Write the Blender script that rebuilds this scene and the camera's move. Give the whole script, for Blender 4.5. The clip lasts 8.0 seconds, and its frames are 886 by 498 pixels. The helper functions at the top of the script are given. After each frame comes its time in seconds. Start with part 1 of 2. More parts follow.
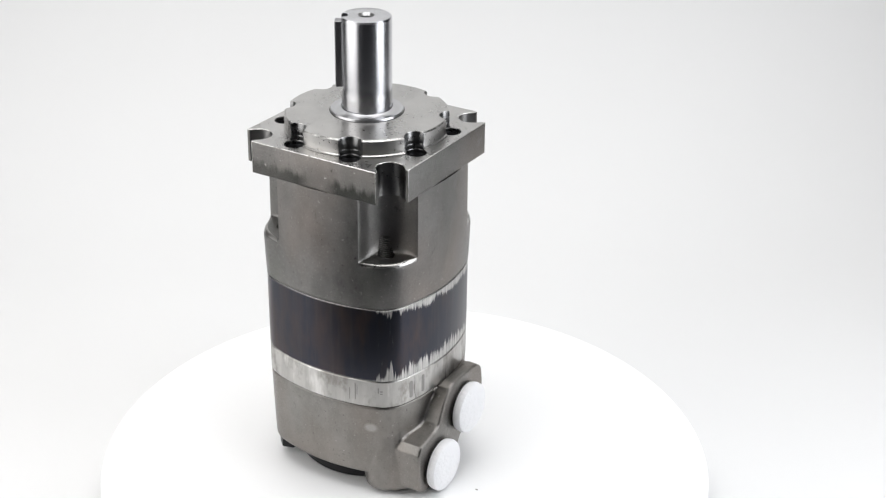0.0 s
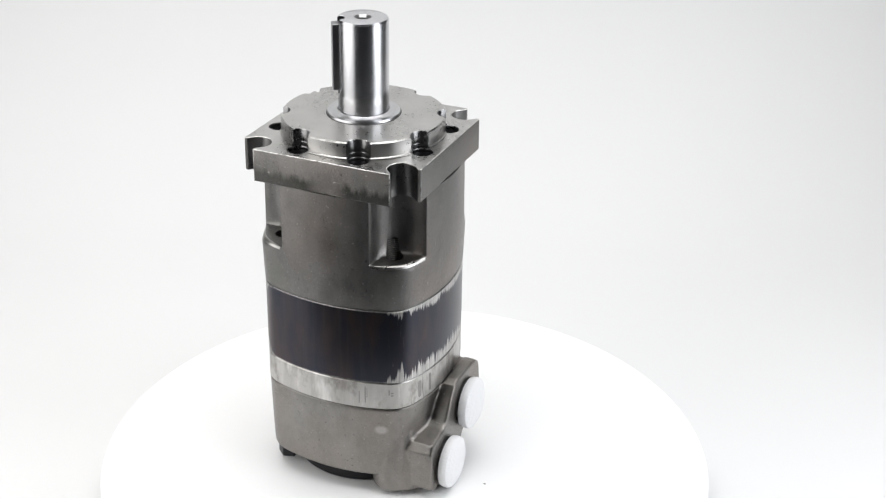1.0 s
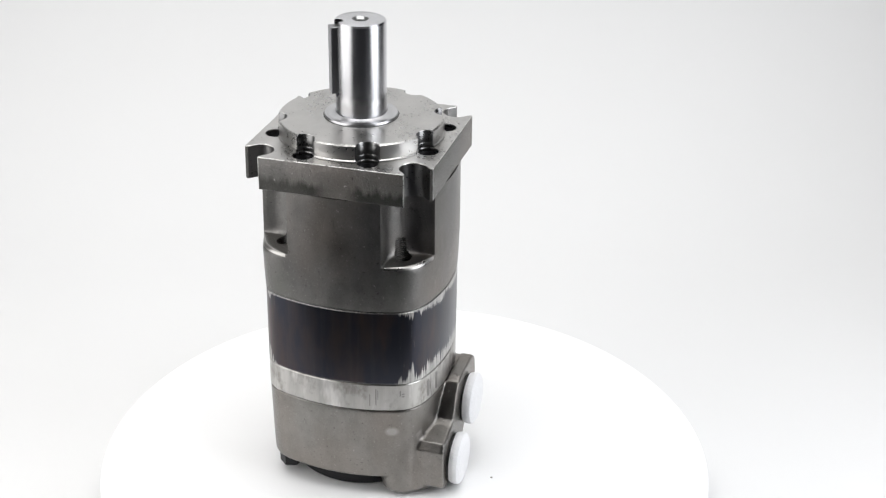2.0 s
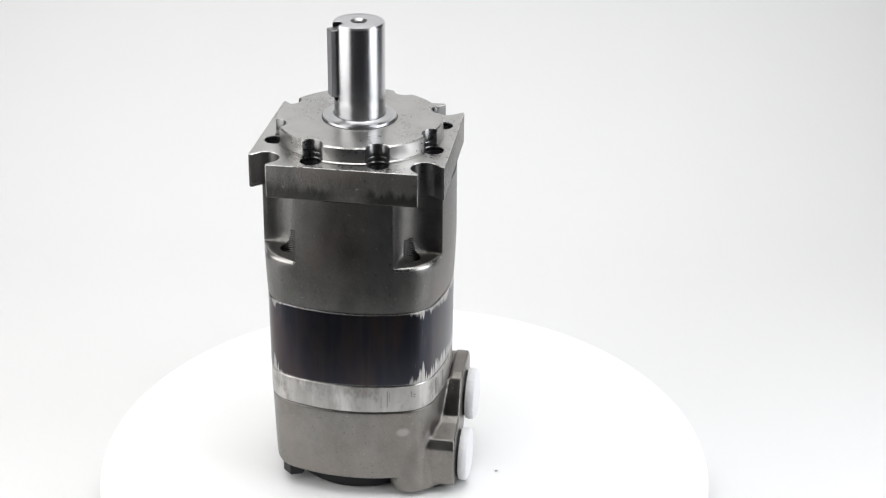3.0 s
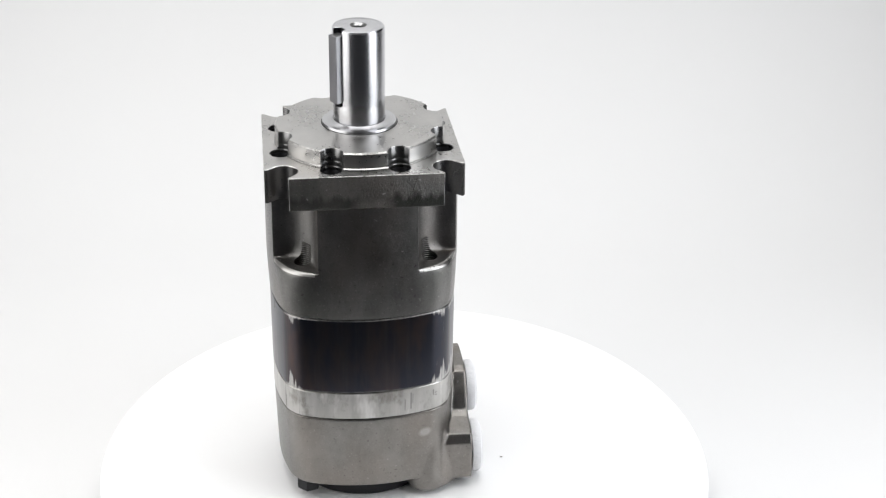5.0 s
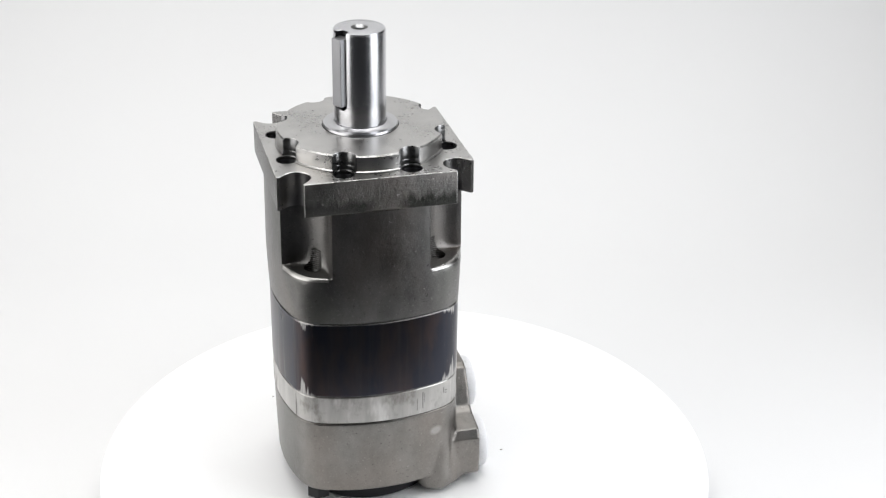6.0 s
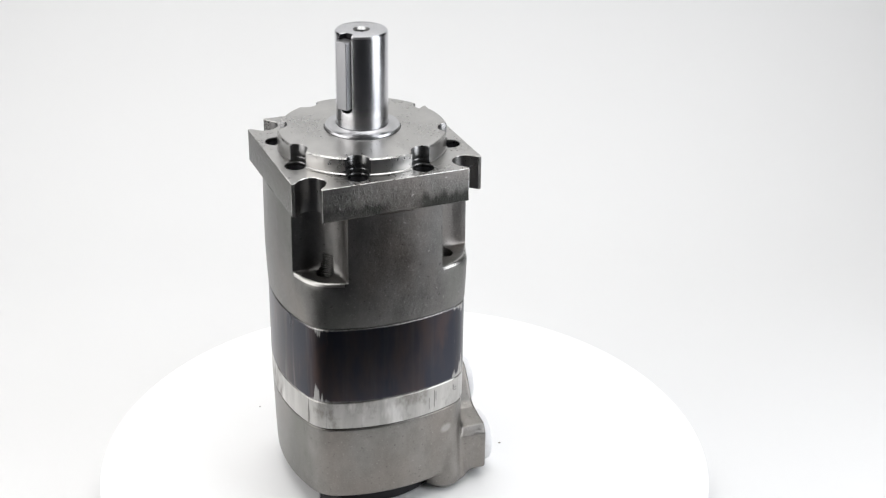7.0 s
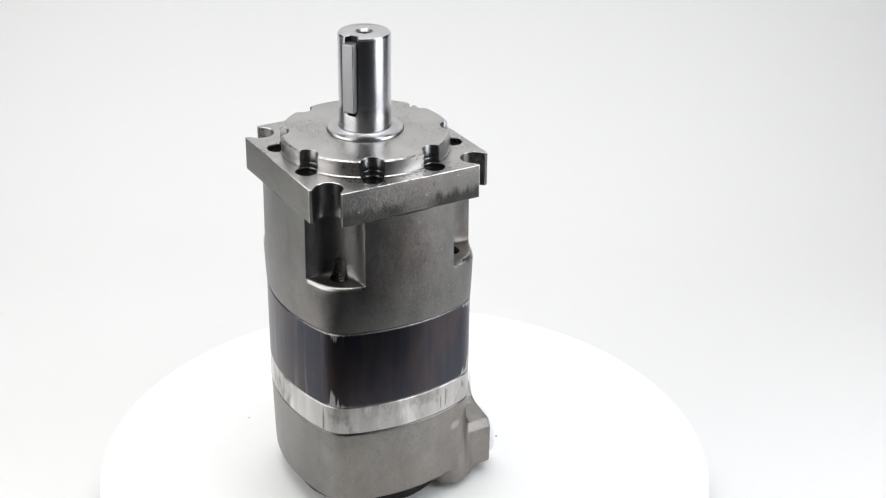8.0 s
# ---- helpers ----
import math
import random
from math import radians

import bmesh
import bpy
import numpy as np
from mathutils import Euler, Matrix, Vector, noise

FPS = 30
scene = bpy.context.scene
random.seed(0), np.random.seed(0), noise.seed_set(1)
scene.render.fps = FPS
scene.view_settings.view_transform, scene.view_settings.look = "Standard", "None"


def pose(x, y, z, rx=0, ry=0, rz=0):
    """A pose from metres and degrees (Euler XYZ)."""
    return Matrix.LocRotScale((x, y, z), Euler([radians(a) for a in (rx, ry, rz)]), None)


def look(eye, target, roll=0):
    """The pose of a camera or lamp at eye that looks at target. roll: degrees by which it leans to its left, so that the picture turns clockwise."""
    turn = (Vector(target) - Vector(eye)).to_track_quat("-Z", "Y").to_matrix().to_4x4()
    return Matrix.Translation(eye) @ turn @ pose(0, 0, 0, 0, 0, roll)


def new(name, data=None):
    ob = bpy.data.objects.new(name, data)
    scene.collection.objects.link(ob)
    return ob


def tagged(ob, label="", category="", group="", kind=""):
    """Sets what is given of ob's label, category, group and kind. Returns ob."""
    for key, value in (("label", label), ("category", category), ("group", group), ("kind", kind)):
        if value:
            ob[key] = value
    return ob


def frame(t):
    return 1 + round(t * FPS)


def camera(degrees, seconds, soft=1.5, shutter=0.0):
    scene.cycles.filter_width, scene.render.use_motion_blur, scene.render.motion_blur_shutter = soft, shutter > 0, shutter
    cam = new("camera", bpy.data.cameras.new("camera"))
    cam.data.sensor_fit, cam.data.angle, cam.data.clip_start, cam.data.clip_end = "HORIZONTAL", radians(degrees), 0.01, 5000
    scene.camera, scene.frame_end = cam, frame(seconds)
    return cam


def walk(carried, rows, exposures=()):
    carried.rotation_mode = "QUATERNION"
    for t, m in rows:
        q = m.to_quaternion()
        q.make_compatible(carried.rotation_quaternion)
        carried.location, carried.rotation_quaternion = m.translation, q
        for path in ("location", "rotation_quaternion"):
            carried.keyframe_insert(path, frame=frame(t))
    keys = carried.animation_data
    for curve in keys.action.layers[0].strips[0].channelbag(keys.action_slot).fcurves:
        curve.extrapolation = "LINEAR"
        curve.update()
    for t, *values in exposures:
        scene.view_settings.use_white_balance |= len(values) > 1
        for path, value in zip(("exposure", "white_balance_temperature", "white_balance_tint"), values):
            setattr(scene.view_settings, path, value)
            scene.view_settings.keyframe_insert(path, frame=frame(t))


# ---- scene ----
cam = camera(33.84, 8.0, soft=1.25)
EYE = Vector((0.0146, -0.846, 0.5778))
PAN, TILT = radians(0.514), radians(26.43)
VIEW = look(EYE, EYE + Vector((math.sin(PAN) * math.cos(TILT), math.cos(PAN) * math.cos(TILT), -math.sin(TILT))), 0.884)
walk(cam, [(0.0, VIEW), (8.0, VIEW)], exposures=[(0.0, 0.0), (8.0, 0.0)])

# ---- light: a product studio with softboxes at both sides and overhead ----
world = bpy.data.worlds.new("studio_dim")
world.use_nodes = True
world.node_tree.nodes["Background"].inputs[0].default_value = (0.75, 0.8, 0.9, 1)
world.node_tree.nodes["Background"].inputs[1].default_value = 0.02
scene.world = world


def softbox(name, eye, target, w, h, power, tint=(1, 1, 1)):
    lamp = bpy.data.lights.new(name, "AREA")
    lamp.shape, lamp.size, lamp.size_y, lamp.energy, lamp.color = "RECTANGLE", w, h, power, tint
    ob = new(name, lamp)
    ob.matrix_world = look(eye, target)
    return ob


softbox("softbox_left", (-0.600, -0.220, 0.40), (0.270, 0.22, 0.26), 0.69, 0.76, 3.65, (1.0, 0.99, 0.98))
softbox("softbox_right", (0.585, -0.240, 0.40), (-0.330, 0.116, 0.26), 0.42, 0.76, 3.7, (0.935, 0.96, 1.0))
softbox("softbox_top", (-0.06, 0.16, 1.45), (-0.06, 0.33, 0.1), 1.5, 1.32, 22.6, (1.0, 0.998, 0.995))


# ---- materials ----
class Nodes:
    """A short hand for node materials."""

    def __init__(self, name):
        self.mat = bpy.data.materials.new(name)
        self.mat.use_nodes = True
        self.tree = self.mat.node_tree
        self.bsdf = self.tree.nodes["Principled BSDF"]
        self.coords = self.tree.nodes.new("ShaderNodeTexCoord").outputs["Object"]

    def set(self, **values):
        for key, value in values.items():
            socket = self.bsdf.inputs[key.replace("_", " ")]
            if isinstance(value, bpy.types.NodeSocket):
                self.tree.links.new(value, socket)
            else:
                socket.default_value = value
        return self

    def put(self, socket, value):
        if isinstance(value, bpy.types.NodeSocket):
            self.tree.links.new(value, socket)
        else:
            socket.default_value = value

    def scaled(self, sx, sy, sz, shift=(0, 0, 0)):
        n = self.tree.nodes.new("ShaderNodeMapping")
        n.inputs["Scale"].default_value = (sx, sy, sz)
        n.inputs["Location"].default_value = shift
        self.tree.links.new(self.coords, n.inputs["Vector"])
        return n.outputs[0]

    def turned(self, degrees, sx, sz):
        """Coordinates leaning in the upright plane, stretched along their slant."""
        n = self.tree.nodes.new("ShaderNodeMapping")
        n.inputs["Rotation"].default_value = (radians(degrees), radians(degrees), 0)
        n.vector_type = "TEXTURE"
        n.inputs["Scale"].default_value = (1 / sx, 1 / sx, 1 / sz)
        self.tree.links.new(self.coords, n.inputs["Vector"])
        return n.outputs[0]

    def noise(self, vector, scale, detail=4.0, rough=0.6):
        n = self.tree.nodes.new("ShaderNodeTexNoise")
        self.put(n.inputs["Vector"], vector)
        n.inputs["Scale"].default_value, n.inputs["Detail"].default_value, n.inputs["Roughness"].default_value = scale, detail, rough
        return n.outputs["Fac"]

    def range(self, value, a, b, lo=0.0, hi=1.0):
        n = self.tree.nodes.new("ShaderNodeMapRange")
        self.put(n.inputs[0], value)
        for i, v in zip((1, 2, 3, 4), (a, b, lo, hi)):
            n.inputs[i].default_value = v
        return n.outputs[0]

    def math(self, op, a, b=0.0):
        n = self.tree.nodes.new("ShaderNodeMath")
        n.operation = op
        self.put(n.inputs[0], a)
        self.put(n.inputs[1], b)
        return n.outputs[0]

    def mix(self, fac, a, b):
        n = self.tree.nodes.new("ShaderNodeMix")
        n.data_type = "RGBA"
        self.put(n.inputs["Factor"], fac)
        self.put(n.inputs[6], a if isinstance(a, bpy.types.NodeSocket) else (*a, 1))
        self.put(n.inputs[7], b if isinstance(b, bpy.types.NodeSocket) else (*b, 1))
        return n.outputs[2]

    def axes(self):
        n = self.tree.nodes.new("ShaderNodeSeparateXYZ")
        self.tree.links.new(self.coords, n.inputs[0])
        return n.outputs[0], n.outputs[1], n.outputs[2]

    def bump(self, height, strength, distance):
        n = self.tree.nodes.new("ShaderNodeBump")
        n.inputs["Strength"].default_value, n.inputs["Distance"].default_value = strength, distance
        self.tree.links.new(height, n.inputs["Height"])
        self.tree.links.new(n.outputs[0], self.bsdf.inputs["Normal"])
        return self


def cast_iron(name, dark, light, stained=False, rubbed=False, relief=0.38, speckle=1.0):
    m = Nodes(name)
    grain = m.noise(m.scaled(1, 1, 1), 900, 6, 0.75)
    blotch = m.noise(m.scaled(1, 1, 0.6), 48, 7, 0.68)
    broad = m.noise(m.scaled(1, 1, 0.5, (0.7, 0.2, 0.4)), 16, 3, 0.55)
    colour = m.mix(m.range(blotch, 0.28, 0.72), dark, light)
    colour = m.mix(m.range(broad, 0.47, 0.66, 0.0, 0.40), colour, (0.265, 0.222, 0.192))
    colour = m.mix(m.range(broad, 0.45, 0.30, 0.0, 0.55), colour, (0.135, 0.145, 0.125))
    colour = m.mix(m.range(grain, 0.59, 0.69, 0.0, 0.34 * speckle), colour, (0.60, 0.58, 0.55))
    speck = m.noise(m.scaled(1, 1, 1, (0.2, 0.5, 0.1)), 360, 3, 0.6)
    colour = m.mix(m.range(speck, 0.68, 0.73, 0.0, 0.40 * speckle), colour, (0.62, 0.6, 0.57))
    colour = m.mix(m.range(speck, 0.335, 0.28, 0.0, 0.55), colour, (0.05, 0.046, 0.042))
    colour = m.mix(m.range(grain, 0.42, 0.32, 0.0, 0.5 * speckle), colour, (0.06, 0.055, 0.05))
    # upright scrape marks
    scrape = m.noise(m.scaled(1, 1, 0.16, (0.9, 0.3, 0)), 420, 2, 0.6)
    colour = m.mix(m.range(scrape, 0.72, 0.76, 0.0, 0.45), colour, (0.10, 0.095, 0.088))
    # short slanting scratches and shallow dents
    nick = m.noise(m.turned(28, 1, 0.06), 210, 2, 0.5)
    colour = m.mix(m.range(nick, 0.765, 0.79, 0.0, 0.40), colour, (0.075, 0.07, 0.065))
    gleam = m.noise(m.turned(-35, 1, 0.05), 160, 2, 0.5)
    colour = m.mix(m.range(gleam, 0.76, 0.79, 0.0, 0.25), colour, (0.52, 0.51, 0.49))
    pebble = m.noise(m.scaled(1, 1, 1, (0.6, 0.1, 0.8)), 170, 3, 0.55)
    rough = m.range(blotch, 0.28, 0.72, 0.27, 0.42)
    x, y, z = m.axes()
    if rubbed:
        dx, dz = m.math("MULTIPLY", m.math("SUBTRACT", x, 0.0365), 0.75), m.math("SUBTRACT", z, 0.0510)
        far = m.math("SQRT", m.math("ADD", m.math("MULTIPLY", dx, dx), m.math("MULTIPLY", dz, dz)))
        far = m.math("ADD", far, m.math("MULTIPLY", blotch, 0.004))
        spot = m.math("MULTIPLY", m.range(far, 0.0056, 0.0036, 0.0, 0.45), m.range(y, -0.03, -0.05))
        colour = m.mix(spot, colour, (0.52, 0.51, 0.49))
    if stained:
        runs = m.noise(m.scaled(1, 1, 0.12), 170, 3, 0.6)
        patch = m.noise(m.scaled(1, 1, 0.2, (0.4, 0.1, 0)), 26, 2, 0.5)
        low = m.range(m.math("ADD", z, m.math("MULTIPLY", runs, -0.016)), 0.2165, 0.2120)
        side = m.range(y, -0.0588, -0.0596)
        wet = m.math("MULTIPLY", m.math("MULTIPLY", low, side), m.range(patch, 0.36, 0.56))
        colour = m.mix(m.math("MULTIPLY", wet, 0.8), colour, (0.035, 0.038, 0.033))
    m.set(Base_Color=colour, Metallic=0.96, Roughness=rough)
    height = m.math("ADD", m.math("MULTIPLY", grain, 0.7), m.math("MULTIPLY", speck, 0.7))
    return m.bump(m.math("ADD", height, m.math("MULTIPLY", pebble, 0.6)), relief, 0.0006).mat


def machined(name, base, rough, turned=0.0, metal=1.0):
    m = Nodes(name)
    fine = m.noise(m.scaled(1, 1, 1), 420, 3, 0.6)
    smear = m.noise(m.scaled(1, 1, 0.5), 30, 3, 0.6)
    dark = tuple(c * 0.78 for c in base)
    m.set(Base_Color=m.mix(m.range(smear, 0.3, 0.7), dark, base), Metallic=metal,
          Roughness=m.range(m.math("ADD", fine, smear), 0.7, 1.3, rough * 0.8, rough * 1.25))
    if turned:
        x, y, z = m.axes()
        r = m.math("SQRT", m.math("ADD", m.math("MULTIPLY", x, x), m.math("MULTIPLY", y, y)))
        rings = m.math("SINE", m.math("MULTIPLY", r, 9000.0))
        return m.bump(m.math("ADD", m.math("MULTIPLY", rings, turned), fine), 0.12, 0.0002).mat
    lathe_marks = m.noise(m.scaled(0.15, 0.15, 4), 500, 2, 0.5)
    return m.bump(lathe_marks, 0.012, 0.0001).mat


def worn_black(name):
    """Blackened steel, rubbed bright in upright streaks along its rims, most at the corners and on the side of the ports."""
    m = Nodes(name)
    x, y, z = m.axes()
    corner = m.math("MULTIPLY", m.math("ABSOLUTE", x), m.math("ABSOLUTE", y))
    at_corner = m.range(corner, 0.00212, 0.00222)
    port_side = m.math("MULTIPLY", m.range(x, 0.046, 0.054), m.range(y, -0.047, -0.040))
    streak = m.noise(m.scaled(1, 1, 0.045), 620, 4, 0.75)
    broad = m.noise(m.scaled(1, 1, 0.1), 60, 2, 0.5)
    reach = m.math("ADD", m.math("MULTIPLY", m.range(streak, 0.32, 0.72), 0.010), m.math("MULTIPLY", m.range(broad, 0.35, 0.65), 0.0055))
    amount = m.math("MAXIMUM", m.math("MULTIPLY", at_corner, 0.22), port_side)
    amount = m.math("MAXIMUM", amount, 0.05)
    reach = m.math("MULTIPLY", reach, amount)
    spike = m.noise(m.scaled(1, 1, 0.03, (0.25, 0.15, 0)), 230, 2, 0.6)
    reach = m.math("MAXIMUM", reach, m.math("MULTIPLY", m.math("MULTIPLY", m.range(spike, 0.50, 0.68), 0.015), at_corner))
    below = m.math("SUBTRACT", z, 0.0866)
    above = m.math("MULTIPLY", m.math("SUBTRACT", 0.1389, z), 1.7)
    edge = m.math("MINIMUM", below, above)
    bare = m.range(m.math("SUBTRACT", reach, edge), -0.0012, 0.0016)
    bare = m.math("MAXIMUM", bare, m.math("MULTIPLY", m.range(streak, 0.66, 0.74), m.math("MULTIPLY", at_corner, 0.35)))
    rust = m.noise(m.scaled(1, 1, 0.3), 45, 4, 0.6)
    black = m.mix(m.range(rust, 0.42, 0.66), (0.047, 0.049, 0.062), (0.078, 0.062, 0.062))
    bloom = m.noise(m.scaled(1, 1, 0.35, (0.5, 0.7, 0.2)), 60, 3, 0.55)
    black = m.mix(m.range(bloom, 0.60, 0.74, 0.0, 0.45), black, (0.115, 0.072, 0.062))
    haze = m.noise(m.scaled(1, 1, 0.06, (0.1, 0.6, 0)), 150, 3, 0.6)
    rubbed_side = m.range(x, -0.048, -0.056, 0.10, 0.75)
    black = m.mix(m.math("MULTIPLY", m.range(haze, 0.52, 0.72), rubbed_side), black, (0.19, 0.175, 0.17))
    steel = m.mix(m.range(streak, 0.3, 0.7), (0.27, 0.265, 0.26), (0.66, 0.65, 0.63))
    m.set(Base_Color=m.mix(bare, black, steel), Metallic=1.0, Roughness=m.range(m.math("ADD", bare, rust), 0.3, 1.6, 0.27, 0.42))
    return m.bump(streak, 0.05, 0.0003).mat


def ground_steel(name):
    """A bright ground band with stained upright marks."""
    m = Nodes(name)
    runs = m.noise(m.scaled(1, 1, 0.16), 110, 5, 0.6)
    patch = m.noise(m.scaled(1, 1, 0.6), 60, 5, 0.65)
    rub = m.noise(m.scaled(1, 1, 0.3, (0.3, 0, 0)), 48, 4, 0.65)
    colour = m.mix(m.range(runs, 0.3, 0.7), (0.40, 0.39, 0.375), (0.56, 0.55, 0.53))
    colour = m.mix(m.range(patch, 0.53, 0.68, 0.0, 0.75), colour, (0.19, 0.172, 0.15))
    colour = m.mix(m.range(rub, 0.54, 0.66, 0.0, 0.8), colour, (0.78, 0.77, 0.75))
    nick = m.noise(m.scaled(1, 1, 0.05, (0.1, 0.8, 0)), 380, 2, 0.5)
    colour = m.mix(m.range(nick, 0.68, 0.72, 0.0, 0.75), colour, (0.10, 0.095, 0.09))
    m.set(Base_Color=colour, Metallic=1.0, Roughness=m.range(patch, 0.3, 0.7, 0.30, 0.44))
    return m.bump(runs, 0.06, 0.0003).mat


def plain(name, colour, rough, spread=0.06, scale=25, bump=0.0, metal=0.0):
    m = Nodes(name)
    n = m.noise(m.scaled(1, 1, 1), scale, 4, 0.6)
    m.set(Base_Color=m.mix(n, tuple(c * (1 - spread) for c in colour), tuple(min(1, c * (1 + spread)) for c in colour)), Roughness=rough, Metallic=metal)
    if bump:
        m.bump(m.noise(m.scaled(1, 1, 1), 600, 4, 0.6), bump, 0.0004)
    return m.mat


def worn_edge(name):
    """An edge rubbed bright in broken patches, dull iron between them."""
    m = Nodes(name)
    chips = m.noise(m.scaled(1, 1, 1), 240, 4, 0.7)
    broad = m.noise(m.scaled(1, 1, 1, (0.4, 0.2, 0.7)), 45, 3, 0.6)
    bare = m.range(m.math("ADD", chips, m.math("MULTIPLY", broad, 0.6)), 0.62, 0.84)
    m.set(Base_Color=m.mix(bare, (0.24, 0.235, 0.225), (0.72, 0.71, 0.69)), Metallic=1.0, Roughness=m.range(chips, 0.3, 0.7, 0.25, 0.40))
    return m.bump(chips, 0.3, 0.0004).mat


def ground_shaft(name):
    """Finely ground steel: fine rings round the shaft, faint smears, a few bright scuffs near its foot."""
    m = Nodes(name)
    smear = m.noise(m.scaled(1, 1, 0.35), 60, 3, 0.55)
    ground = m.noise(m.scaled(0.06, 0.06, 6), 260, 3, 0.6)
    x, y, z = m.axes()
    scuff = m.noise(m.scaled(1, 1, 0.8, (0.2, 0.9, 0.4)), 330, 3, 0.6)
    foot = m.math("MULTIPLY", m.range(scuff, 0.60, 0.68), m.range(z, 0.2560, 0.2525, 0.0, 0.6))
    colour = m.mix(m.range(smear, 0.3, 0.7), (0.585, 0.585, 0.605), (0.66, 0.66, 0.675))
    colour = m.mix(foot, colour, (0.85, 0.85, 0.85))
    m.set(Base_Color=colour, Metallic=1.0, Roughness=m.range(smear, 0.3, 0.7, 0.225, 0.265))
    return m.bump(ground, 0.015, 0.0001).mat


def wrinkled_plastic(name):
    """Thin white film with creases round the rim and a few scuffs."""
    m = Nodes(name)
    crease = m.noise(m.scaled(0.5, 1, 1), 110, 4, 0.55)
    fine = m.noise(m.scaled(0.4, 1, 1), 520, 3, 0.6)
    scuff = m.noise(m.scaled(1, 1, 1, (0.3, 0.4, 0.9)), 260, 4, 0.7)
    colour = m.mix(m.range(scuff, 0.62, 0.74, 0.0, 0.5), (0.86, 0.86, 0.875), (0.62, 0.62, 0.635))
    m.set(Base_Color=colour, Roughness=0.5)
    return m.bump(m.math("ADD", crease, m.math("MULTIPLY", fine, 0.25)), 0.75, 0.0018).mat


IRON = cast_iron("cast_iron", (0.132, 0.128, 0.123), (0.236, 0.230, 0.222))
# Cover iron: paler by itself, lightened further for bounce light off the disc.
IRON_RUBBED_LIT = cast_iron("cast_iron_rubbed_lit", (0.170, 0.163, 0.153), (0.290, 0.280, 0.265), False, True, 0.40, 0.85)
IRON_STAINED = cast_iron("cast_iron_oil_stained", (0.138, 0.133, 0.127), (0.242, 0.235, 0.226), True, False, 0.85, 1.6)
BRIGHT = worn_edge("worn_bright_edge")
# Pocket lips: rubbed iron, paler still to carry the fillet's painted highlight.
LIP = machined("rubbed_and_lit_iron", (0.50, 0.49, 0.47), 0.30)
TURNED = machined("turned_steel", (0.57, 0.56, 0.545), 0.30, 0.5)
POLISHED = ground_shaft("polished_steel")
KEY_STEEL = machined("key_steel", (0.34, 0.34, 0.35), 0.34)
SEAL_STEEL = plain("seal_steel", (0.56, 0.56, 0.57), 0.29, 0.08, 40, 0.0, 1.0)
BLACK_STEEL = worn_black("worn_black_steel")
BAND = ground_steel("ground_steel")
# Bolt black, which also paints shade into the flange holes and the keyway.
DARK = plain("black_bolt_and_recess_shade", (0.018, 0.018, 0.02), 0.4, 0.2, 200, 0.1, 0.6)
TAPPED = machined("tapped_bore_steel", (0.16, 0.155, 0.15), 0.32)
GROOVE = machined("dull_groove_steel", (0.31, 0.30, 0.29), 0.40)
BORE = machined("bore_steel", (0.48, 0.48, 0.48), 0.30)
# Bored steel with the recesses' shade and dark reflections put into its colour.
SCALLOP = machined("bored_steel_shaded", (0.27, 0.27, 0.27), 0.30)
SLOT = machined("milled_slot_iron", (0.26, 0.255, 0.25), 0.30)
CAP = wrinkled_plastic("white_plastic")
RUBBER = plain("black_rubber", (0.02, 0.02, 0.02), 0.6, 0.2, 200)
PAPER = plain("white_paper", (0.733, 0.733, 0.733), 0.75, 0.012, 3)
DISC = plain("white_laminate", (0.880, 0.880, 0.880), 0.45, 0.008, 8)
ROOM = plain("grey_studio_wall", (0.012, 0.013, 0.018), 0.95, 0.1, 4)
DUST = plain("dust", (0.30, 0.28, 0.26), 0.9, 0.2, 900)


# ---- mesh helpers ----
def part(name, bm, material, parent, label="", smooth=True, angle=35):
    mesh = bpy.data.meshes.new(name)
    bmesh.ops.recalc_face_normals(bm, faces=bm.faces)
    for f in bm.faces:
        f.smooth = smooth
    for e in bm.edges:
        if len(e.link_faces) == 2 and e.calc_face_angle(0) > radians(angle):
            e.smooth = False
    bm.to_mesh(mesh)
    bm.free()
    mesh.materials.append(material)
    ob = new(name, mesh)
    ob.parent = parent
    return tagged(ob, label)


def rings(bm, levels, cap=(True, True)):
    """Skin rows of equally many points, one above the other."""
    rows = [[bm.verts.new(p) for p in level] for level in levels]
    n = len(rows[0])
    for a, b in zip(rows, rows[1:]):
        for i in range(n):
            bm.faces.new((a[i], a[(i + 1) % n], b[(i + 1) % n], b[i]))
    if cap[0]:
        bm.faces.new(rows[0][::-1])
    if cap[1]:
        bm.faces.new(rows[-1])
    return rows


def circle(r, z, n=96, cx=0.0, cy=0.0, turn=0.0):
    return [(cx + r * math.cos(turn + 2 * math.pi * i / n), cy + r * math.sin(turn + 2 * math.pi * i / n), z) for i in range(n)]


def lathe(bm, profile, n=96, cx=0.0, cy=0.0, cap=(True, True)):
    return rings(bm, [circle(r, z, n, cx, cy) for r, z in profile], cap)


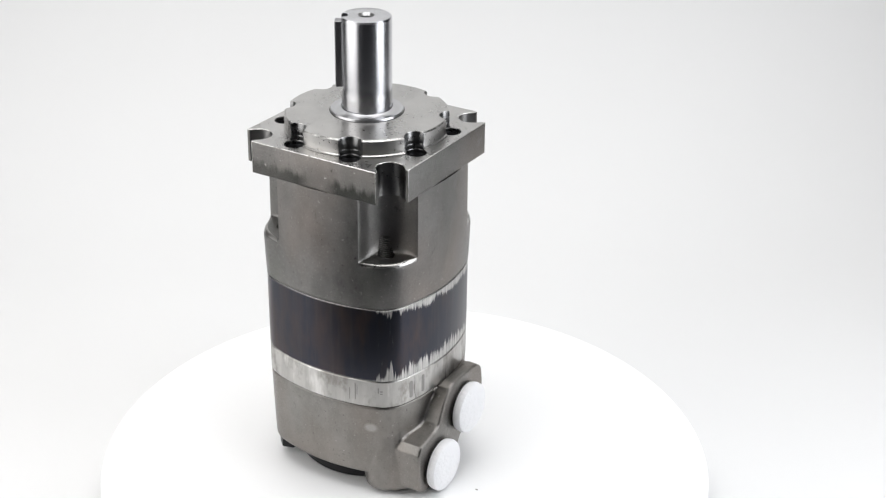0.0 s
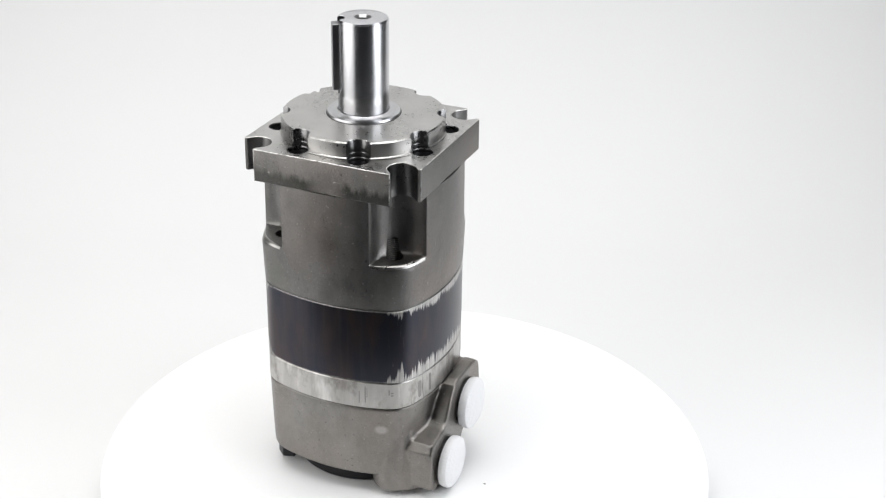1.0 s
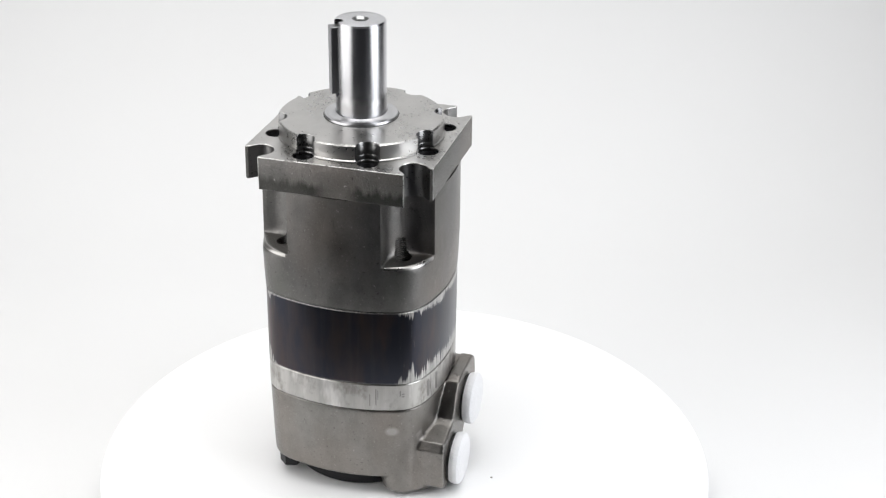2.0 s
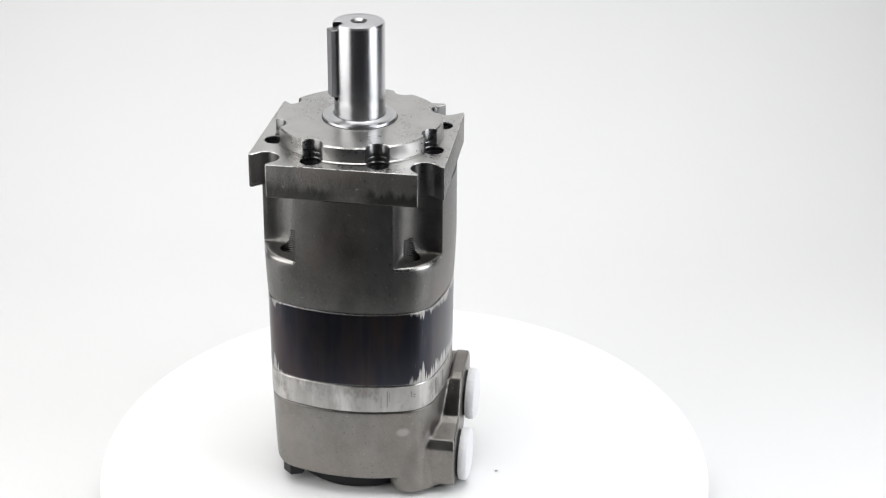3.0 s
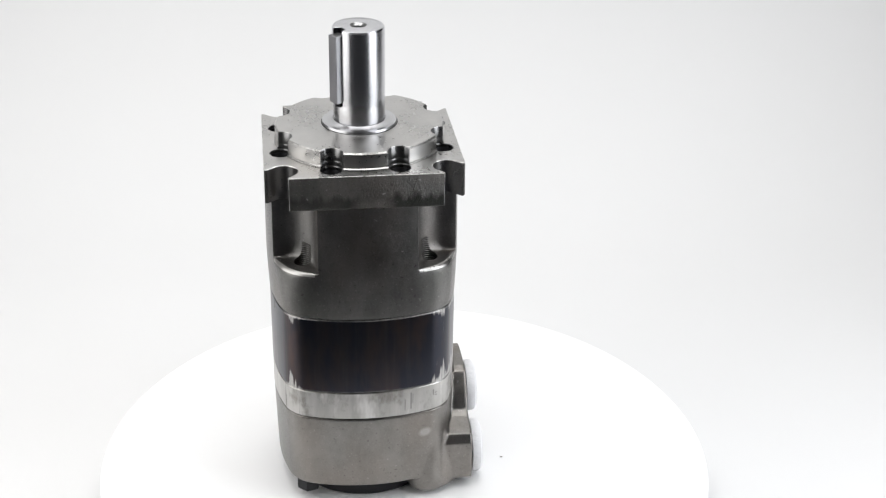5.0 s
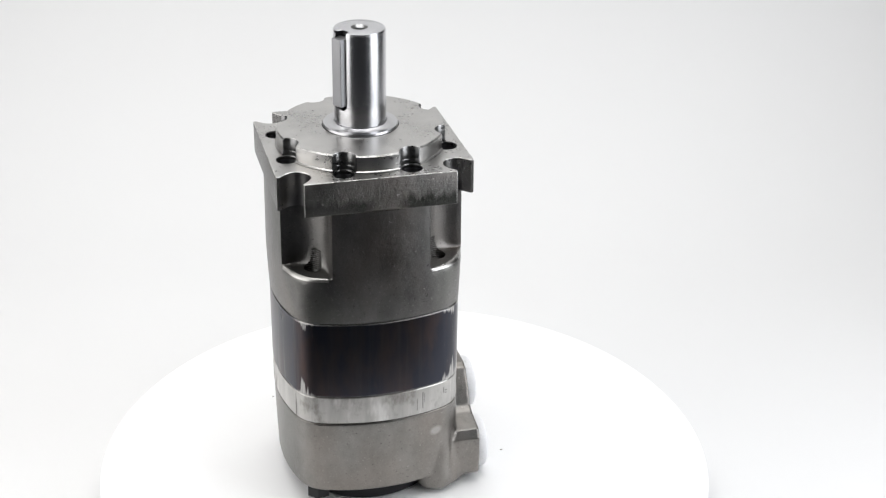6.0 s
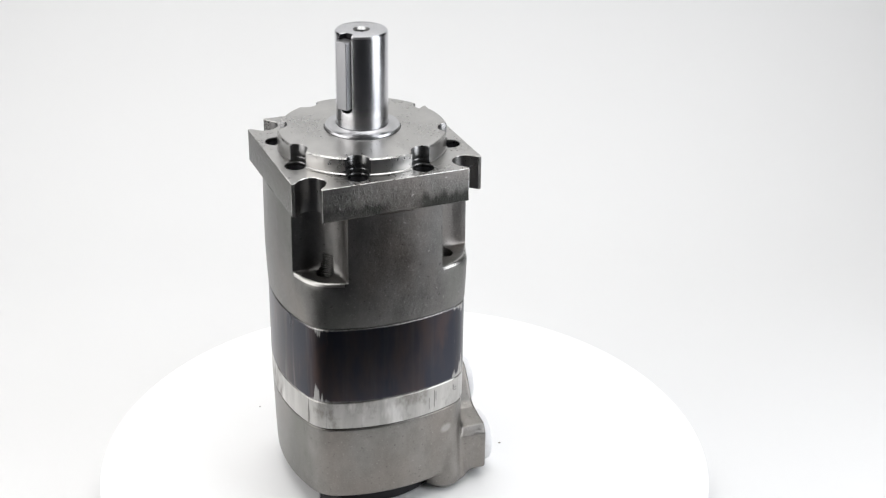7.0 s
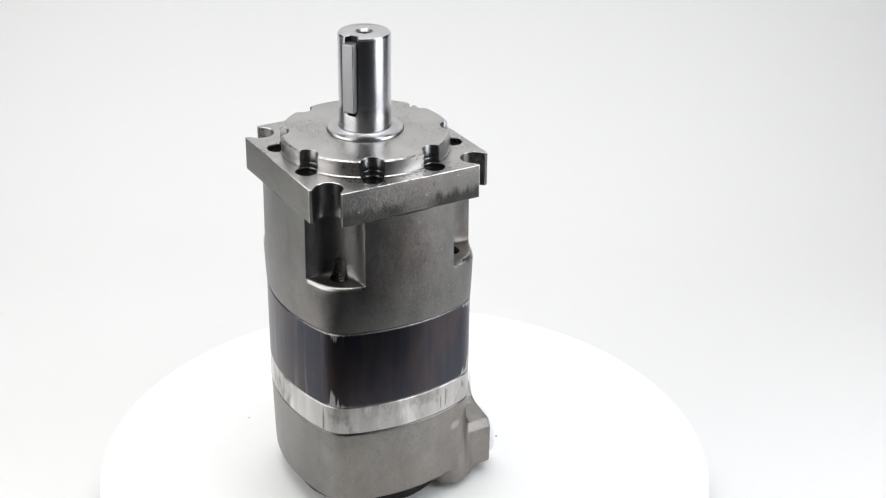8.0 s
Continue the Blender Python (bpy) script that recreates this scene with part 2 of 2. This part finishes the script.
def plate(bm, outline, holes, z0, z1, depth):
    """A plate with the outline, and round stepped blind bores of that depth in its top."""
    def loop(points, z):
        vs = [bm.verts.new((x, y, z)) for x, y in points]
        return vs, [bm.edges.new((vs[i], vs[(i + 1) % len(vs)])) for i in range(len(vs))]

    def wall(a, b):
        for i in range(len(a)):
            bm.faces.new((a[i], a[(i + 1) % len(a)], b[(i + 1) % len(a)], b[i]))

    low, _ = loop(outline, z0)
    top, edges = loop(outline, z1)
    wall(low, top)
    bm.faces.new(low[::-1])
    for hole in holes:
        rim, rim_edges = loop(hole, z1)
        cx, cy = sum(p[0] for p in hole) / len(hole), sum(p[1] for p in hole) / len(hole)
        rows = [rim]
        for share, down in ((0.95, 0.0005), (0.95, 0.0024), (0.80, 0.0050), (0.80, depth)):
            rows.append(loop([(cx + (x - cx) * share, cy + (y - cy) * share) for x, y in hole], z1 - down)[0])
        for upper, lower in zip(rows, rows[1:]):
            wall(lower, upper)
        bm.faces.new(rows[-1])
        edges += rim_edges
    bmesh.ops.triangle_fill(bm, use_beauty=True, use_dissolve=False, edges=edges)


def soften(ob, width, segments=2, angle=32):
    b = ob.modifiers.new("worn_edges", "BEVEL")
    b.width, b.segments, b.limit_method, b.angle_limit, b.harden_normals = width, segments, "ANGLE", radians(angle), True
    return ob


def rounded_square(b, rc, phi):
    """Distance from the axis to the side of a square with bulging sides (arcs of 120 mm) of half width b and corners of radius rc."""
    c, s = abs(math.cos(phi)), abs(math.sin(phi))
    if s > c:
        c, s = s, c
    big = 0.120
    back = big - b
    turn = math.acos(min(1.0, back / ((big - rc) * math.sqrt(2)))) - math.pi / 4
    k = (big - rc) * math.sin(turn)
    edge = math.atan2(big * math.sin(turn), big * math.cos(turn) - back)
    if math.atan2(s, c) <= edge:
        return -back * c + math.sqrt(big * big - back * back * s * s)
    d = k * (c + s)
    return d + math.sqrt(max(d * d - 2 * k * k + rc * rc, 0))


def square_ring(b, rc, z, n=288, extra=None):
    out = []
    for i in range(n):
        phi = 2 * math.pi * i / n
        r = rounded_square(b, rc if math.sin(phi) > 0 else rc - 0.0055, phi)
        if extra:
            r = extra(phi, r)
        out.append((0.0004 + r * math.cos(phi), r * math.sin(phi), z))
    return out


# ---- studio: room, seamless sweep ----
def room():
    bm = bmesh.new()
    x, y0, y1, z0, z1 = 2.6, -2.8, 2.4, -0.052, 2.6
    for a, b in (((-x, y0, z0), (x, y1, z0 - 0.1)), ((-x - 0.1, y0, z0), (-x, y1, z1)), ((x, y0, z0), (x + 0.1, y1, z1)),
                 ((-x, y0 - 0.1, z0), (x, y0, z1)), ((-x, y1, z0), (x, y1 + 0.1, z1))):
        m = Matrix.LocRotScale([(p + q) / 2 for p, q in zip(a, b)], None, [abs(q - p) for p, q in zip(a, b)])
        bmesh.ops.create_cube(bm, size=1, matrix=m)
    walls = part("wall_studio", bm, ROOM, None, "", False)
    tagged(walls, "plain grey studio walls and floor closing the room", "wall", kind="structure")
    bm = bmesh.new()
    bmesh.ops.create_cube(bm, size=1, matrix=Matrix.LocRotScale((0, -0.2, z1 + 0.05), None, (2 * x, y1 - y0, 0.1)))
    tagged(part("ceiling", bm, ROOM, None, "", False), "plain grey studio ceiling", "ceiling", kind="structure")


def sweep():
    """Thick white paper that runs flat below the turntable, then bends up into the background."""
    profile = [(-0.19, -0.04)]
    bend, r = 0.36, 0.30
    for i in range(25):
        a = radians(90 * i / 24)
        profile.append((bend + r * math.sin(a), -0.04 + r * (1 - math.cos(a))))
    profile.append((bend + r + 0.02, 1.7))
    bm = bmesh.new()
    back = [(y + (0.01 if i > 12 else 0.004), z - (0.004 if i > 12 else 0.01)) for i, (y, z) in enumerate(profile)]
    loop = profile + back[::-1]
    sides = [[bm.verts.new((x, y, z)) for y, z in loop] for x in (-0.72, 0.72)]
    n = len(loop)
    for i in range(n):
        bm.faces.new((sides[0][i], sides[0][(i + 1) % n], sides[1][(i + 1) % n], sides[1][i]))
    k = len(profile)
    for s in sides:
        for i in range(k - 1):
            bm.faces.new((s[i], s[i + 1], s[n - 2 - i], s[n - 1 - i]))
    tagged(part("backdrop", bm, PAPER, None), "seamless white paper sweep curving up behind a turntable", "backdrop", kind="structure")


def turntable():
    table = new("turntable")
    tagged(table, "round white turntable disc with a few dust specks", "turntable")
    bm = bmesh.new()
    lathe(bm, [(0.202, -0.018), (0.2084, -0.016), (0.2084, -0.0015), (0.2071, -0.0003), (0.2061, 0.0)], 160, -0.0014)
    part("top_disc", bm, DISC, table)
    bm = bmesh.new()
    lathe(bm, [(0.13, -0.04), (0.13, -0.019)], 96)
    part("base", bm, DISC, table)
    rng = random.Random(4)
    for x, y, r in ((0.0635, -0.0145, 0.0008), (-0.0804, 0.0914, 0.0006), (0.040, -0.095, 0.0005)):
        bm = bmesh.new()
        bmesh.ops.create_icosphere(bm, subdivisions=1, radius=r)
        for v in bm.verts:
            v.co = Vector((x, y, 0.0004)) + Vector((v.co.x * rng.uniform(0.8, 1.7), v.co.y * rng.uniform(0.6, 1.1), v.co.z * 0.5))
        part("dust_speck", bm, DUST, table, "tiny dark dust speck")
    return table


# ---- the hydraulic motor; its shaft stands upright on the z axis ----
def slot_outline():
    """Square flange with an open U slot on each diagonal."""
    a, u = 0.0601, 0.0460
    half = 0.0086
    inner = 0.0603 + half
    pts = []
    for k in range(4):
        turn = Matrix.Rotation(radians(90 * k), 2)
        d, s = Vector((1, 1)).normalized(), Vector((1, -1)).normalized()
        corner = [Vector((a, u)), d * 0.0736 + s * half]
        for i in range(17):
            w = radians(180 * i / 16)
            corner.append(d * (inner - half * math.sin(w)) + s * half * math.cos(w))
        corner += [d * 0.0736 - s * half, Vector((u, a))]
        pts += [turn @ p for p in corner]
    return pts


HOLES = [(0.0536 * math.cos(radians(22.5 + 45 * k)), 0.0536 * math.sin(radians(22.5 + 45 * k))) for k in range(8)]


def pilot_ring(r, bite, z):
    """A circle with eight round bites."""
    out = []
    n = 480
    for i in range(n):
        phi = 2 * math.pi * i / n
        best = r
        off = (math.degrees(phi) - 22.5 + 22.5) % 45 - 22.5
        d, h = 0.0536 * math.cos(radians(off)), 0.0536 * math.sin(radians(off))
        if abs(h) < bite:
            near = d - math.sqrt(bite * bite - h * h)
            best = min(r, near)
        out.append((best * math.cos(phi), best * math.sin(phi), z))
    return out


def housing_ring(z, pocket):
    """The cast housing: a square with soft corners, cut back at the corners where the mounting bolts pass."""
    def extra(phi, r):
        if pocket <= 0:
            return r
        c, s = abs(math.cos(phi)), abs(math.sin(phi))
        # two walls that meet in a round inner corner
        w = 0.0305
        ix, iy = w / max(c, 1e-6), w / max(s, 1e-6)
        cut = max(ix, iy)
        rr = 0.0190
        k = w + rr
        dd = k * (c + s)
        disc = dd * dd - (2 * k * k - rr * rr)
        if disc > 0:
            x = dd - math.sqrt(disc)
            if abs(x * c) <= k and abs(x * s) <= k and x > cut:
                cut = x
        return min(r, r + (cut - r) * pocket) if cut < r else r
    return square_ring(0.0608 - 0.0004 * max(0.0, (z - 0.172) / 0.043), 0.028, z, 360, extra)


def hydraulic_motor():
    motor = new("hydraulic_motor")
    tagged(motor, "grey cast-iron hydraulic orbital motor standing shaft up on a white turntable", "hydraulic motor")

    # mounting flange
    bm = bmesh.new()
    holes = [[(x + 0.0066 * math.cos(2 * math.pi * i / 28), y + 0.0066 * math.sin(2 * math.pi * i / 28)) for i in range(28)] for x, y in HOLES]
    plate(bm, slot_outline(), holes, 0.2147, 0.2362, 0.018)
    corner_points = [p for p in slot_outline() if max(abs(p.x), abs(p.y)) > 0.0600]

    def at_tip(v):
        return any((v.co.xy - p).length < 1e-5 for p in corner_points)

    bmesh.ops.remove_doubles(bm, verts=bm.verts, dist=1e-6)
    bmesh.ops.recalc_face_normals(bm, faces=bm.faces)
    for f in bm.faces:
        c = f.calc_center_median()
        if abs(f.normal.z) > 0.9 and c.z > 0.2355:
            f.material_index = 1
        elif 0.2155 < c.z < 0.23615 and min(math.hypot(c.x - x, c.y - y) for x, y in HOLES) < 0.0068:
            # Shade inside the holes is painted: darker wall above, black below.
            f.material_index = 3 if c.z > 0.2338 else 4
        elif abs(f.normal.z) < 0.3 and abs(abs(c.x) - abs(c.y)) < 0.0086 * math.sqrt(2) + 1e-5:
            f.material_index = 5
    low_edges = [e for e in bm.edges if all(at_tip(v) and v.co.z < 0.215 for v in e.verts) and e.calc_length() > 0.05]
    bmesh.ops.bevel(bm, geom=low_edges, offset=0.0012, segments=3, profile=0.5, affect="EDGES", material=-1)
    bm.normal_update()
    rim = [e for e in bm.edges if all(v.co.z > 0.2361 for v in e.verts) and len({round(f.normal.z) for f in e.link_faces}) == 2
           and all(min(math.hypot(v.co.x - x, v.co.y - y) for x, y in HOLES) > 0.0072 for v in e.verts)]
    posts = [e for e in bm.edges if abs(e.verts[0].co.z - e.verts[1].co.z) > 0.018 and all(at_tip(v) for v in e.verts)]
    bmesh.ops.bevel(bm, geom=rim + posts, offset=0.00042, segments=2, profile=0.5, affect="EDGES", material=2)
    flange = part("mounting_flange", bm, IRON_STAINED, motor, "square cast flange with open corner slots, oil-stained", True, 20)
    for m in (TURNED, BRIGHT, SCALLOP, DARK, SLOT):
        flange.data.materials.append(m)

    # pilot
    bm = bmesh.new()
    rings(bm, [pilot_ring(r, bite, z) for r, bite, z in (
        (0.0528, 0.0069, 0.2364), (0.0528, 0.0069, 0.2369), (0.0521, 0.0069, 0.2375), (0.0521, 0.0069, 0.2388), (0.0521, 0.0071, 0.2392),
        (0.0521, 0.0071, 0.2404), (0.0521, 0.0070, 0.2408), (0.0521, 0.0071, 0.2462), (0.0513, 0.0074, 0.2470), (0.0504, 0.0075, 0.2472))])
    pilot = part("pilot", bm, TURNED, motor, "turned steel pilot with eight scallops", True, 22)
    pilot.data.materials.append(BRIGHT)
    pilot.data.materials.append(SCALLOP)
    # Scallop walls are painted darker to hold the dark they reflect.
    for f in pilot.data.polygons:
        if 0.2362 < f.center.z < 0.2470 and min(math.hypot(f.center.x - x, f.center.y - y) for x, y in HOLES) < 0.0077:
            f.material_index = 2
        elif 0.2462 < f.center.z < 0.2470:
            f.material_index = 1
    # shaft seal collar
    bm_lip = bmesh.new()
    lathe(bm_lip, [(0.0237, 0.2466), (0.0237, 0.24730), (0.0226, 0.24740)])
    bm = bmesh.new()
    lathe(bm, [(0.0232, 0.2465), (0.0232, 0.2482), (0.0228, 0.2488), (0.0219, 0.2489), (0.0210, 0.2485), (0.0192, 0.2487), (0.0174, 0.2496), (0.0165, 0.2500), (0.0162, 0.2494), (0.0158, 0.2493)])
    part("dust_lip", bm_lip, RUBBER, motor, "thin dark lip round the collar")
    part("seal_collar", bm, SEAL_STEEL, motor, "polished steel collar round the shaft")

    # shaft with its keyway and centre bore
    key_at = radians(212.0)

    def shaft_ring(r, z, cut, n=240):
        out = []
        for i in range(n):
            phi = 2 * math.pi * i / n
            rel = (phi - key_at + math.pi) % (2 * math.pi) - math.pi
            rad = r
            if cut > 0 and abs(math.sin(rel)) * r < cut and math.cos(rel) > 0:
                rad = min(r, 0.0112 / math.cos(rel))
            out.append((rad * math.cos(phi), rad * math.sin(phi), z))
        return out

    bm = bmesh.new()
    levels = [shaft_ring(0.01588, 0.2400, 0), shaft_ring(0.01588, 0.2602, 0)]
    for z, cut in ((0.2603, 0.0016), (0.2608, 0.0026), (0.2616, 0.0034), (0.2630, 0.0040), (0.3076, 0.0040)):
        levels.append(shaft_ring(0.01588, z, cut))
    levels += [shaft_ring(0.0152, 0.3087, 0.0040), shaft_ring(0.0146, 0.30893, 0.0040)]
    levels += [circle(0.0052, 0.30893, 240)]
    rings(bm, levels, (True, False))
    shaft = part("shaft", bm, POLISHED, motor, "polished steel keyed shaft with a centre bore", True, 25)
    shaft.data.materials.append(DARK)
    # Keyway walls turn black to stand in for the shade in the slot.
    for f in shaft.data.polygons:
        if 0.2602 < f.center.z < 0.30892 and 0.009 < f.center.xy.length < 0.0144 and abs(f.normal.z) < 0.5:
            f.material_index = 1

    bm = bmesh.new()
    lathe(bm, [(0.0052, 0.30893), (0.0037, 0.3073), (0.0035, 0.2750), (0.0002, 0.2720)], 48, cap=(False, True))
    part("centre_bore", bm, BORE, motor, "dark threaded centre bore")

    # key
    bm = bmesh.new()
    bmesh.ops.create_cube(bm, size=1, matrix=Matrix.Rotation(key_at, 4, "Z") @ Matrix.Translation((0.01555, 0, 0.2845)) @ Matrix.Diagonal((0.0077, 0.0077, 0.0424, 1)))
    soften(part("shaft_key", bm, KEY_STEEL, motor, "square steel key in the shaft", False), 0.0006)

    # housing
    bm = bmesh.new()
    levels = [square_ring(0.0590, 0.028, 0.1392, 360), square_ring(0.0598, 0.028, 0.1402, 360)]
    for z, p in ((0.150, 0), (0.1655, 0), (0.1672, 0.008), (0.1688, 0.028), (0.1698, 0.055), (0.1705, 0.095), (0.1709, 0.15), (0.1711, 0.24), (0.1712, 0.42), (0.1714, 0.64), (0.1718, 0.80), (0.1728, 0.90), (0.1744, 0.955), (0.178, 0.99), (0.181, 1.0), (0.1835, 1.0), (0.1850, 1.0), (0.188, 1.0), (0.2149, 1.0)):
        levels.append(housing_ring(z, p) if p > 0 else square_ring(0.0603 if z < 0.16 else 0.0608, 0.028, z, 360))
    rings(bm, levels)
    housing = part("housing", bm, IRON, motor, "rough cast-iron housing with corner pockets", True, 50)
    housing.data.materials.append(LIP)
    # Lip faces get the highlight as colour, along with their wear.
    for f in housing.data.polygons:
        if 0.1690 < f.center.z < 0.1708 and min(abs(f.center.x), abs(f.center.y)) > 0.0315:
            f.material_index = 1

    # tapped bores that come up from below and break into the pocket walls
    bm = bmesh.new()
    for sx in (-1, 1):
        for sy in (-1, 1):
            prof = [(0.0051, 0.150)]
            for i in range(22):
                z = 0.1515 + 0.0014 * i
                prof += [(0.0050, z), (0.0056, z + 0.0005), (0.0056, z + 0.0008), (0.0050, z + 0.0013)]
            lathe(bm, prof + [(0.0047, 0.1828)], 40, sx * 0.0392 + 0.0004, sy * 0.0392)
    drill = part("drill", bm, TAPPED, None, "", True, 30)
    for m in (IRON, LIP):
        drill.data.materials.append(m)
    cut = housing.modifiers.new("tapped_bores", "BOOLEAN")
    cut.object, cut.operation, cut.solver, cut.material_mode = drill, "DIFFERENCE", "EXACT", "TRANSFER"
    cast = bpy.data.meshes.new_from_object(housing.evaluated_get(bpy.context.evaluated_depsgraph_get()))
    housing.modifiers.clear()
    housing.data = cast
    edged = bmesh.new()
    edged.from_mesh(cast)
    for e in edged.edges:
        e.smooth = len(e.link_faces) == 2 and e.calc_face_angle(0) < radians(32)
    edged.to_mesh(cast)
    edged.free()
    bpy.data.objects.remove(drill)

    # gerotor ring, wear plate
    bm = bmesh.new()
    rings(bm, [square_ring(b, 0.0275, z) for b, z in ((0.0590, 0.0867), (0.0596, 0.0873), (0.0596, 0.1383), (0.0590, 0.1389))])
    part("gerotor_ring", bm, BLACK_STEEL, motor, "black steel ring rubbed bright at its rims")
    bm = bmesh.new()
    rings(bm, [square_ring(b, 0.0275, z) for b, z in ((0.0588, 0.0673), (0.0595, 0.0679), (0.0595, 0.0859), (0.0590, 0.0865))])
    plate_ring = part("wear_plate", bm, BAND, motor, "bright ground steel plate")
    # upright grooves and small stamped marks on the plate
    for deg, z, w, h in ((-31.8, 0.0765, 0.0028, 0.0125), (-22.3, 0.0768, 0.0026, 0.0130), (-51.6, 0.0802, 0.0008, 0.0042), (-50.0, 0.0796, 0.0020, 0.0009),
                         (-50.0, 0.0778, 0.0020, 0.0009), (-68.6, 0.0752, 0.0005, 0.0088), (-65.0, 0.0776, 0.0007, 0.0122), (-63.9, 0.0790, 0.0004, 0.0070)):
        phi = radians(deg)
        r0 = rounded_square(0.0595, 0.0220, phi)
        ahead, behind = [Vector((rounded_square(0.0595, 0.0220, phi + d) * math.cos(phi + d), rounded_square(0.0595, 0.0220, phi + d) * math.sin(phi + d))) for d in (0.02, -0.02)]
        facing = math.atan2(-(ahead - behind).x, (ahead - behind).y)
        bm = bmesh.new()
        loop = [(w / 2 * math.cos(a), (h - w) / 2 * (1 if math.sin(a) >= 0 else -1) * (h > w) + w / 2 * math.sin(a) * (1 if h > w else h / w)) for a in [2 * math.pi * (i + 0.5) / 16 for i in range(16)]]
        rings(bm, [[(d, u, v) for u, v in loop] for d in (-0.0006, 0.00012)])
        bmesh.ops.transform(bm, matrix=Matrix.Translation((0.0004 + r0 * math.cos(phi), r0 * math.sin(phi), z)) @ Matrix.Rotation(facing, 4, "Z"), verts=bm.verts)
        part("groove_mark", bm, GROOVE, plate_ring, "dull dark mark in the plate")
    bm = bmesh.new()
    rings(bm, [square_ring(0.0585, 0.0275, z) for z in (0.060, 0.140)])
    part("gasket", bm, RUBBER, motor, "thin dark joint between the sections")

    # end cover with the port block
    bm = bmesh.new()
    rings(bm, [square_ring(b, rc, z) for b, rc, z in ((0.0560, 0.027, 0.0138), (0.0577, 0.0275, 0.0153), (0.0583, 0.0275, 0.030), (0.0593, 0.0275, 0.0671))])
    outline = [(-0.0460, 0.003), (-0.0460, 0.0400), (-0.0225, 0.0445), (-0.0155, 0.0580), (-0.0070, 0.0695), (0.0270, 0.0695), (0.0345, 0.0640), (0.0365, 0.0500),
               (0.0345, 0.0350), (0.0200, 0.0270), (0.0060, 0.0230), (0.0040, 0.004)]
    outline = [tuple(p + (q - p) * f for p, q in zip(a, b)) for a, b in zip(outline, outline[1:] + outline[:1]) for f in (0.14, 0.86)]

    def drawn_in(d):
        """The outline moved inwards by d."""
        out = []
        for i, (y, z) in enumerate(outline):
            (ya, za), (yb, zb) = outline[i - 1], outline[(i + 1) % len(outline)]
            way = Vector((zb - za, ya - yb)).normalized()
            out.append((y + way.x * d, z + way.y * d))
        return out

    for x0, top in ((0.040, 0.0655), (0.0605, 0.09)):
        rings(bm, [[(x, y, min(z, top)) for y, z in drawn_in(d)] for x, d in ((x0, 0), (0.0682, 0), (0.0688, 0.0003), (0.0691, 0.0010))])
    lathe(bm, [(0.0115, 0.0030), (0.0132, 0.0045), (0.0140, 0.010), (0.0133, 0.018), (0.0121, 0.030), (0.0107, 0.045)], 48, 0.0392, -0.0402)
    lathe(bm, [(0.0125, 0.0040), (0.0140, 0.0060), (0.0138, 0.022), (0.0120, 0.032), (0.0085, 0.0400)], 48, 0.0490, -0.0335)
    lathe(bm, [(0.0110, 0.0035), (0.0128, 0.0055), (0.0120, 0.018), (0.0097, 0.033), (0.0075, 0.046)], 48, 0.0455, -0.0378)
    cover = part("end_cover", bm, IRON_RUBBED_LIT, motor, "cast-iron end cover with a stepped port block", True, 60)
    re = cover.modifiers.new("one_casting", "REMESH")
    re.mode, re.voxel_size, re.use_smooth_shade = "VOXEL", 0.0007, True
    sm = cover.modifiers.new("cast_fillets", "SMOOTH")
    sm.factor, sm.iterations = 0.5, 9

    # port caps
    for y, z in ((0.0100, 0.0456), (-0.0225, 0.0180)):
        bm = bmesh.new()
        lathe(bm, [(0.0158, 0.0), (0.0171, 0.0004), (0.0175, 0.0020), (0.0177, 0.0040), (0.0171, 0.0058), (0.0150, 0.0071), (0.0095, 0.0078), (0.0030, 0.0080)], 64)
        bmesh.ops.transform(bm, matrix=Matrix.Translation((0.0705, y, z)) @ Matrix.Rotation(radians(90), 4, "Y"), verts=bm.verts)
        cap = part("port_cap", bm, CAP, motor, "white plastic plug over a port")
        bm = bmesh.new()
        lathe(bm, [(0.0158, -0.004), (0.0158, 0.0), (0.0150, 0.0022)], 64)
        bmesh.ops.transform(bm, matrix=Matrix.Translation((0.0690, y, z)) @ Matrix.Rotation(radians(90), 4, "Y"), verts=bm.verts)
        part("seal_ring", bm, RUBBER, cap, "black seal behind the plug")

    # underside: bolt heads and centre plug
    for sx in (-1, 1):
        for sy in (-1, 1):
            x, y = 0.0392 * sx, 0.0400 * sy
            low, top = (0.0, 0.0052) if (sx, sy) == (1, -1) else (0.0050, 0.0170)
            bm = bmesh.new()
            rings(bm, [circle(r, z, 6, x, y, 0.3) for r, z in ((0.0070, low), (0.0078, low + 0.0008), (0.0078, top))])
            part("bolt_head", bm, DARK, motor, "black hexagon bolt head", False)
    bm = bmesh.new()
    lathe(bm, [(0.0465, 0.0), (0.0483, 0.0018), (0.0483, 0.0180)])
    part("end_plug", bm, DARK, motor, "round black plug under the cover")
    return motor


room()
sweep()
table = turntable()
motor = hydraulic_motor()


def motions():
    """The table turns at an even pace and carries the motor, which stands a little off its centre."""
    rows_table, rows_motor = [], []
    for i in range(33):
        t = i * 0.25
        turn = pose(0, 0, 0, 0, 0, -0.524 + 7.636 * (t - 4) - 0.0082 * (t - 4) ** 2)
        rows_table.append((t, turn))
        rows_motor.append((t, turn @ pose(-0.0311, -0.0006, 0)))
    walk(table, rows_table)
    walk(motor, rows_motor)


motions()
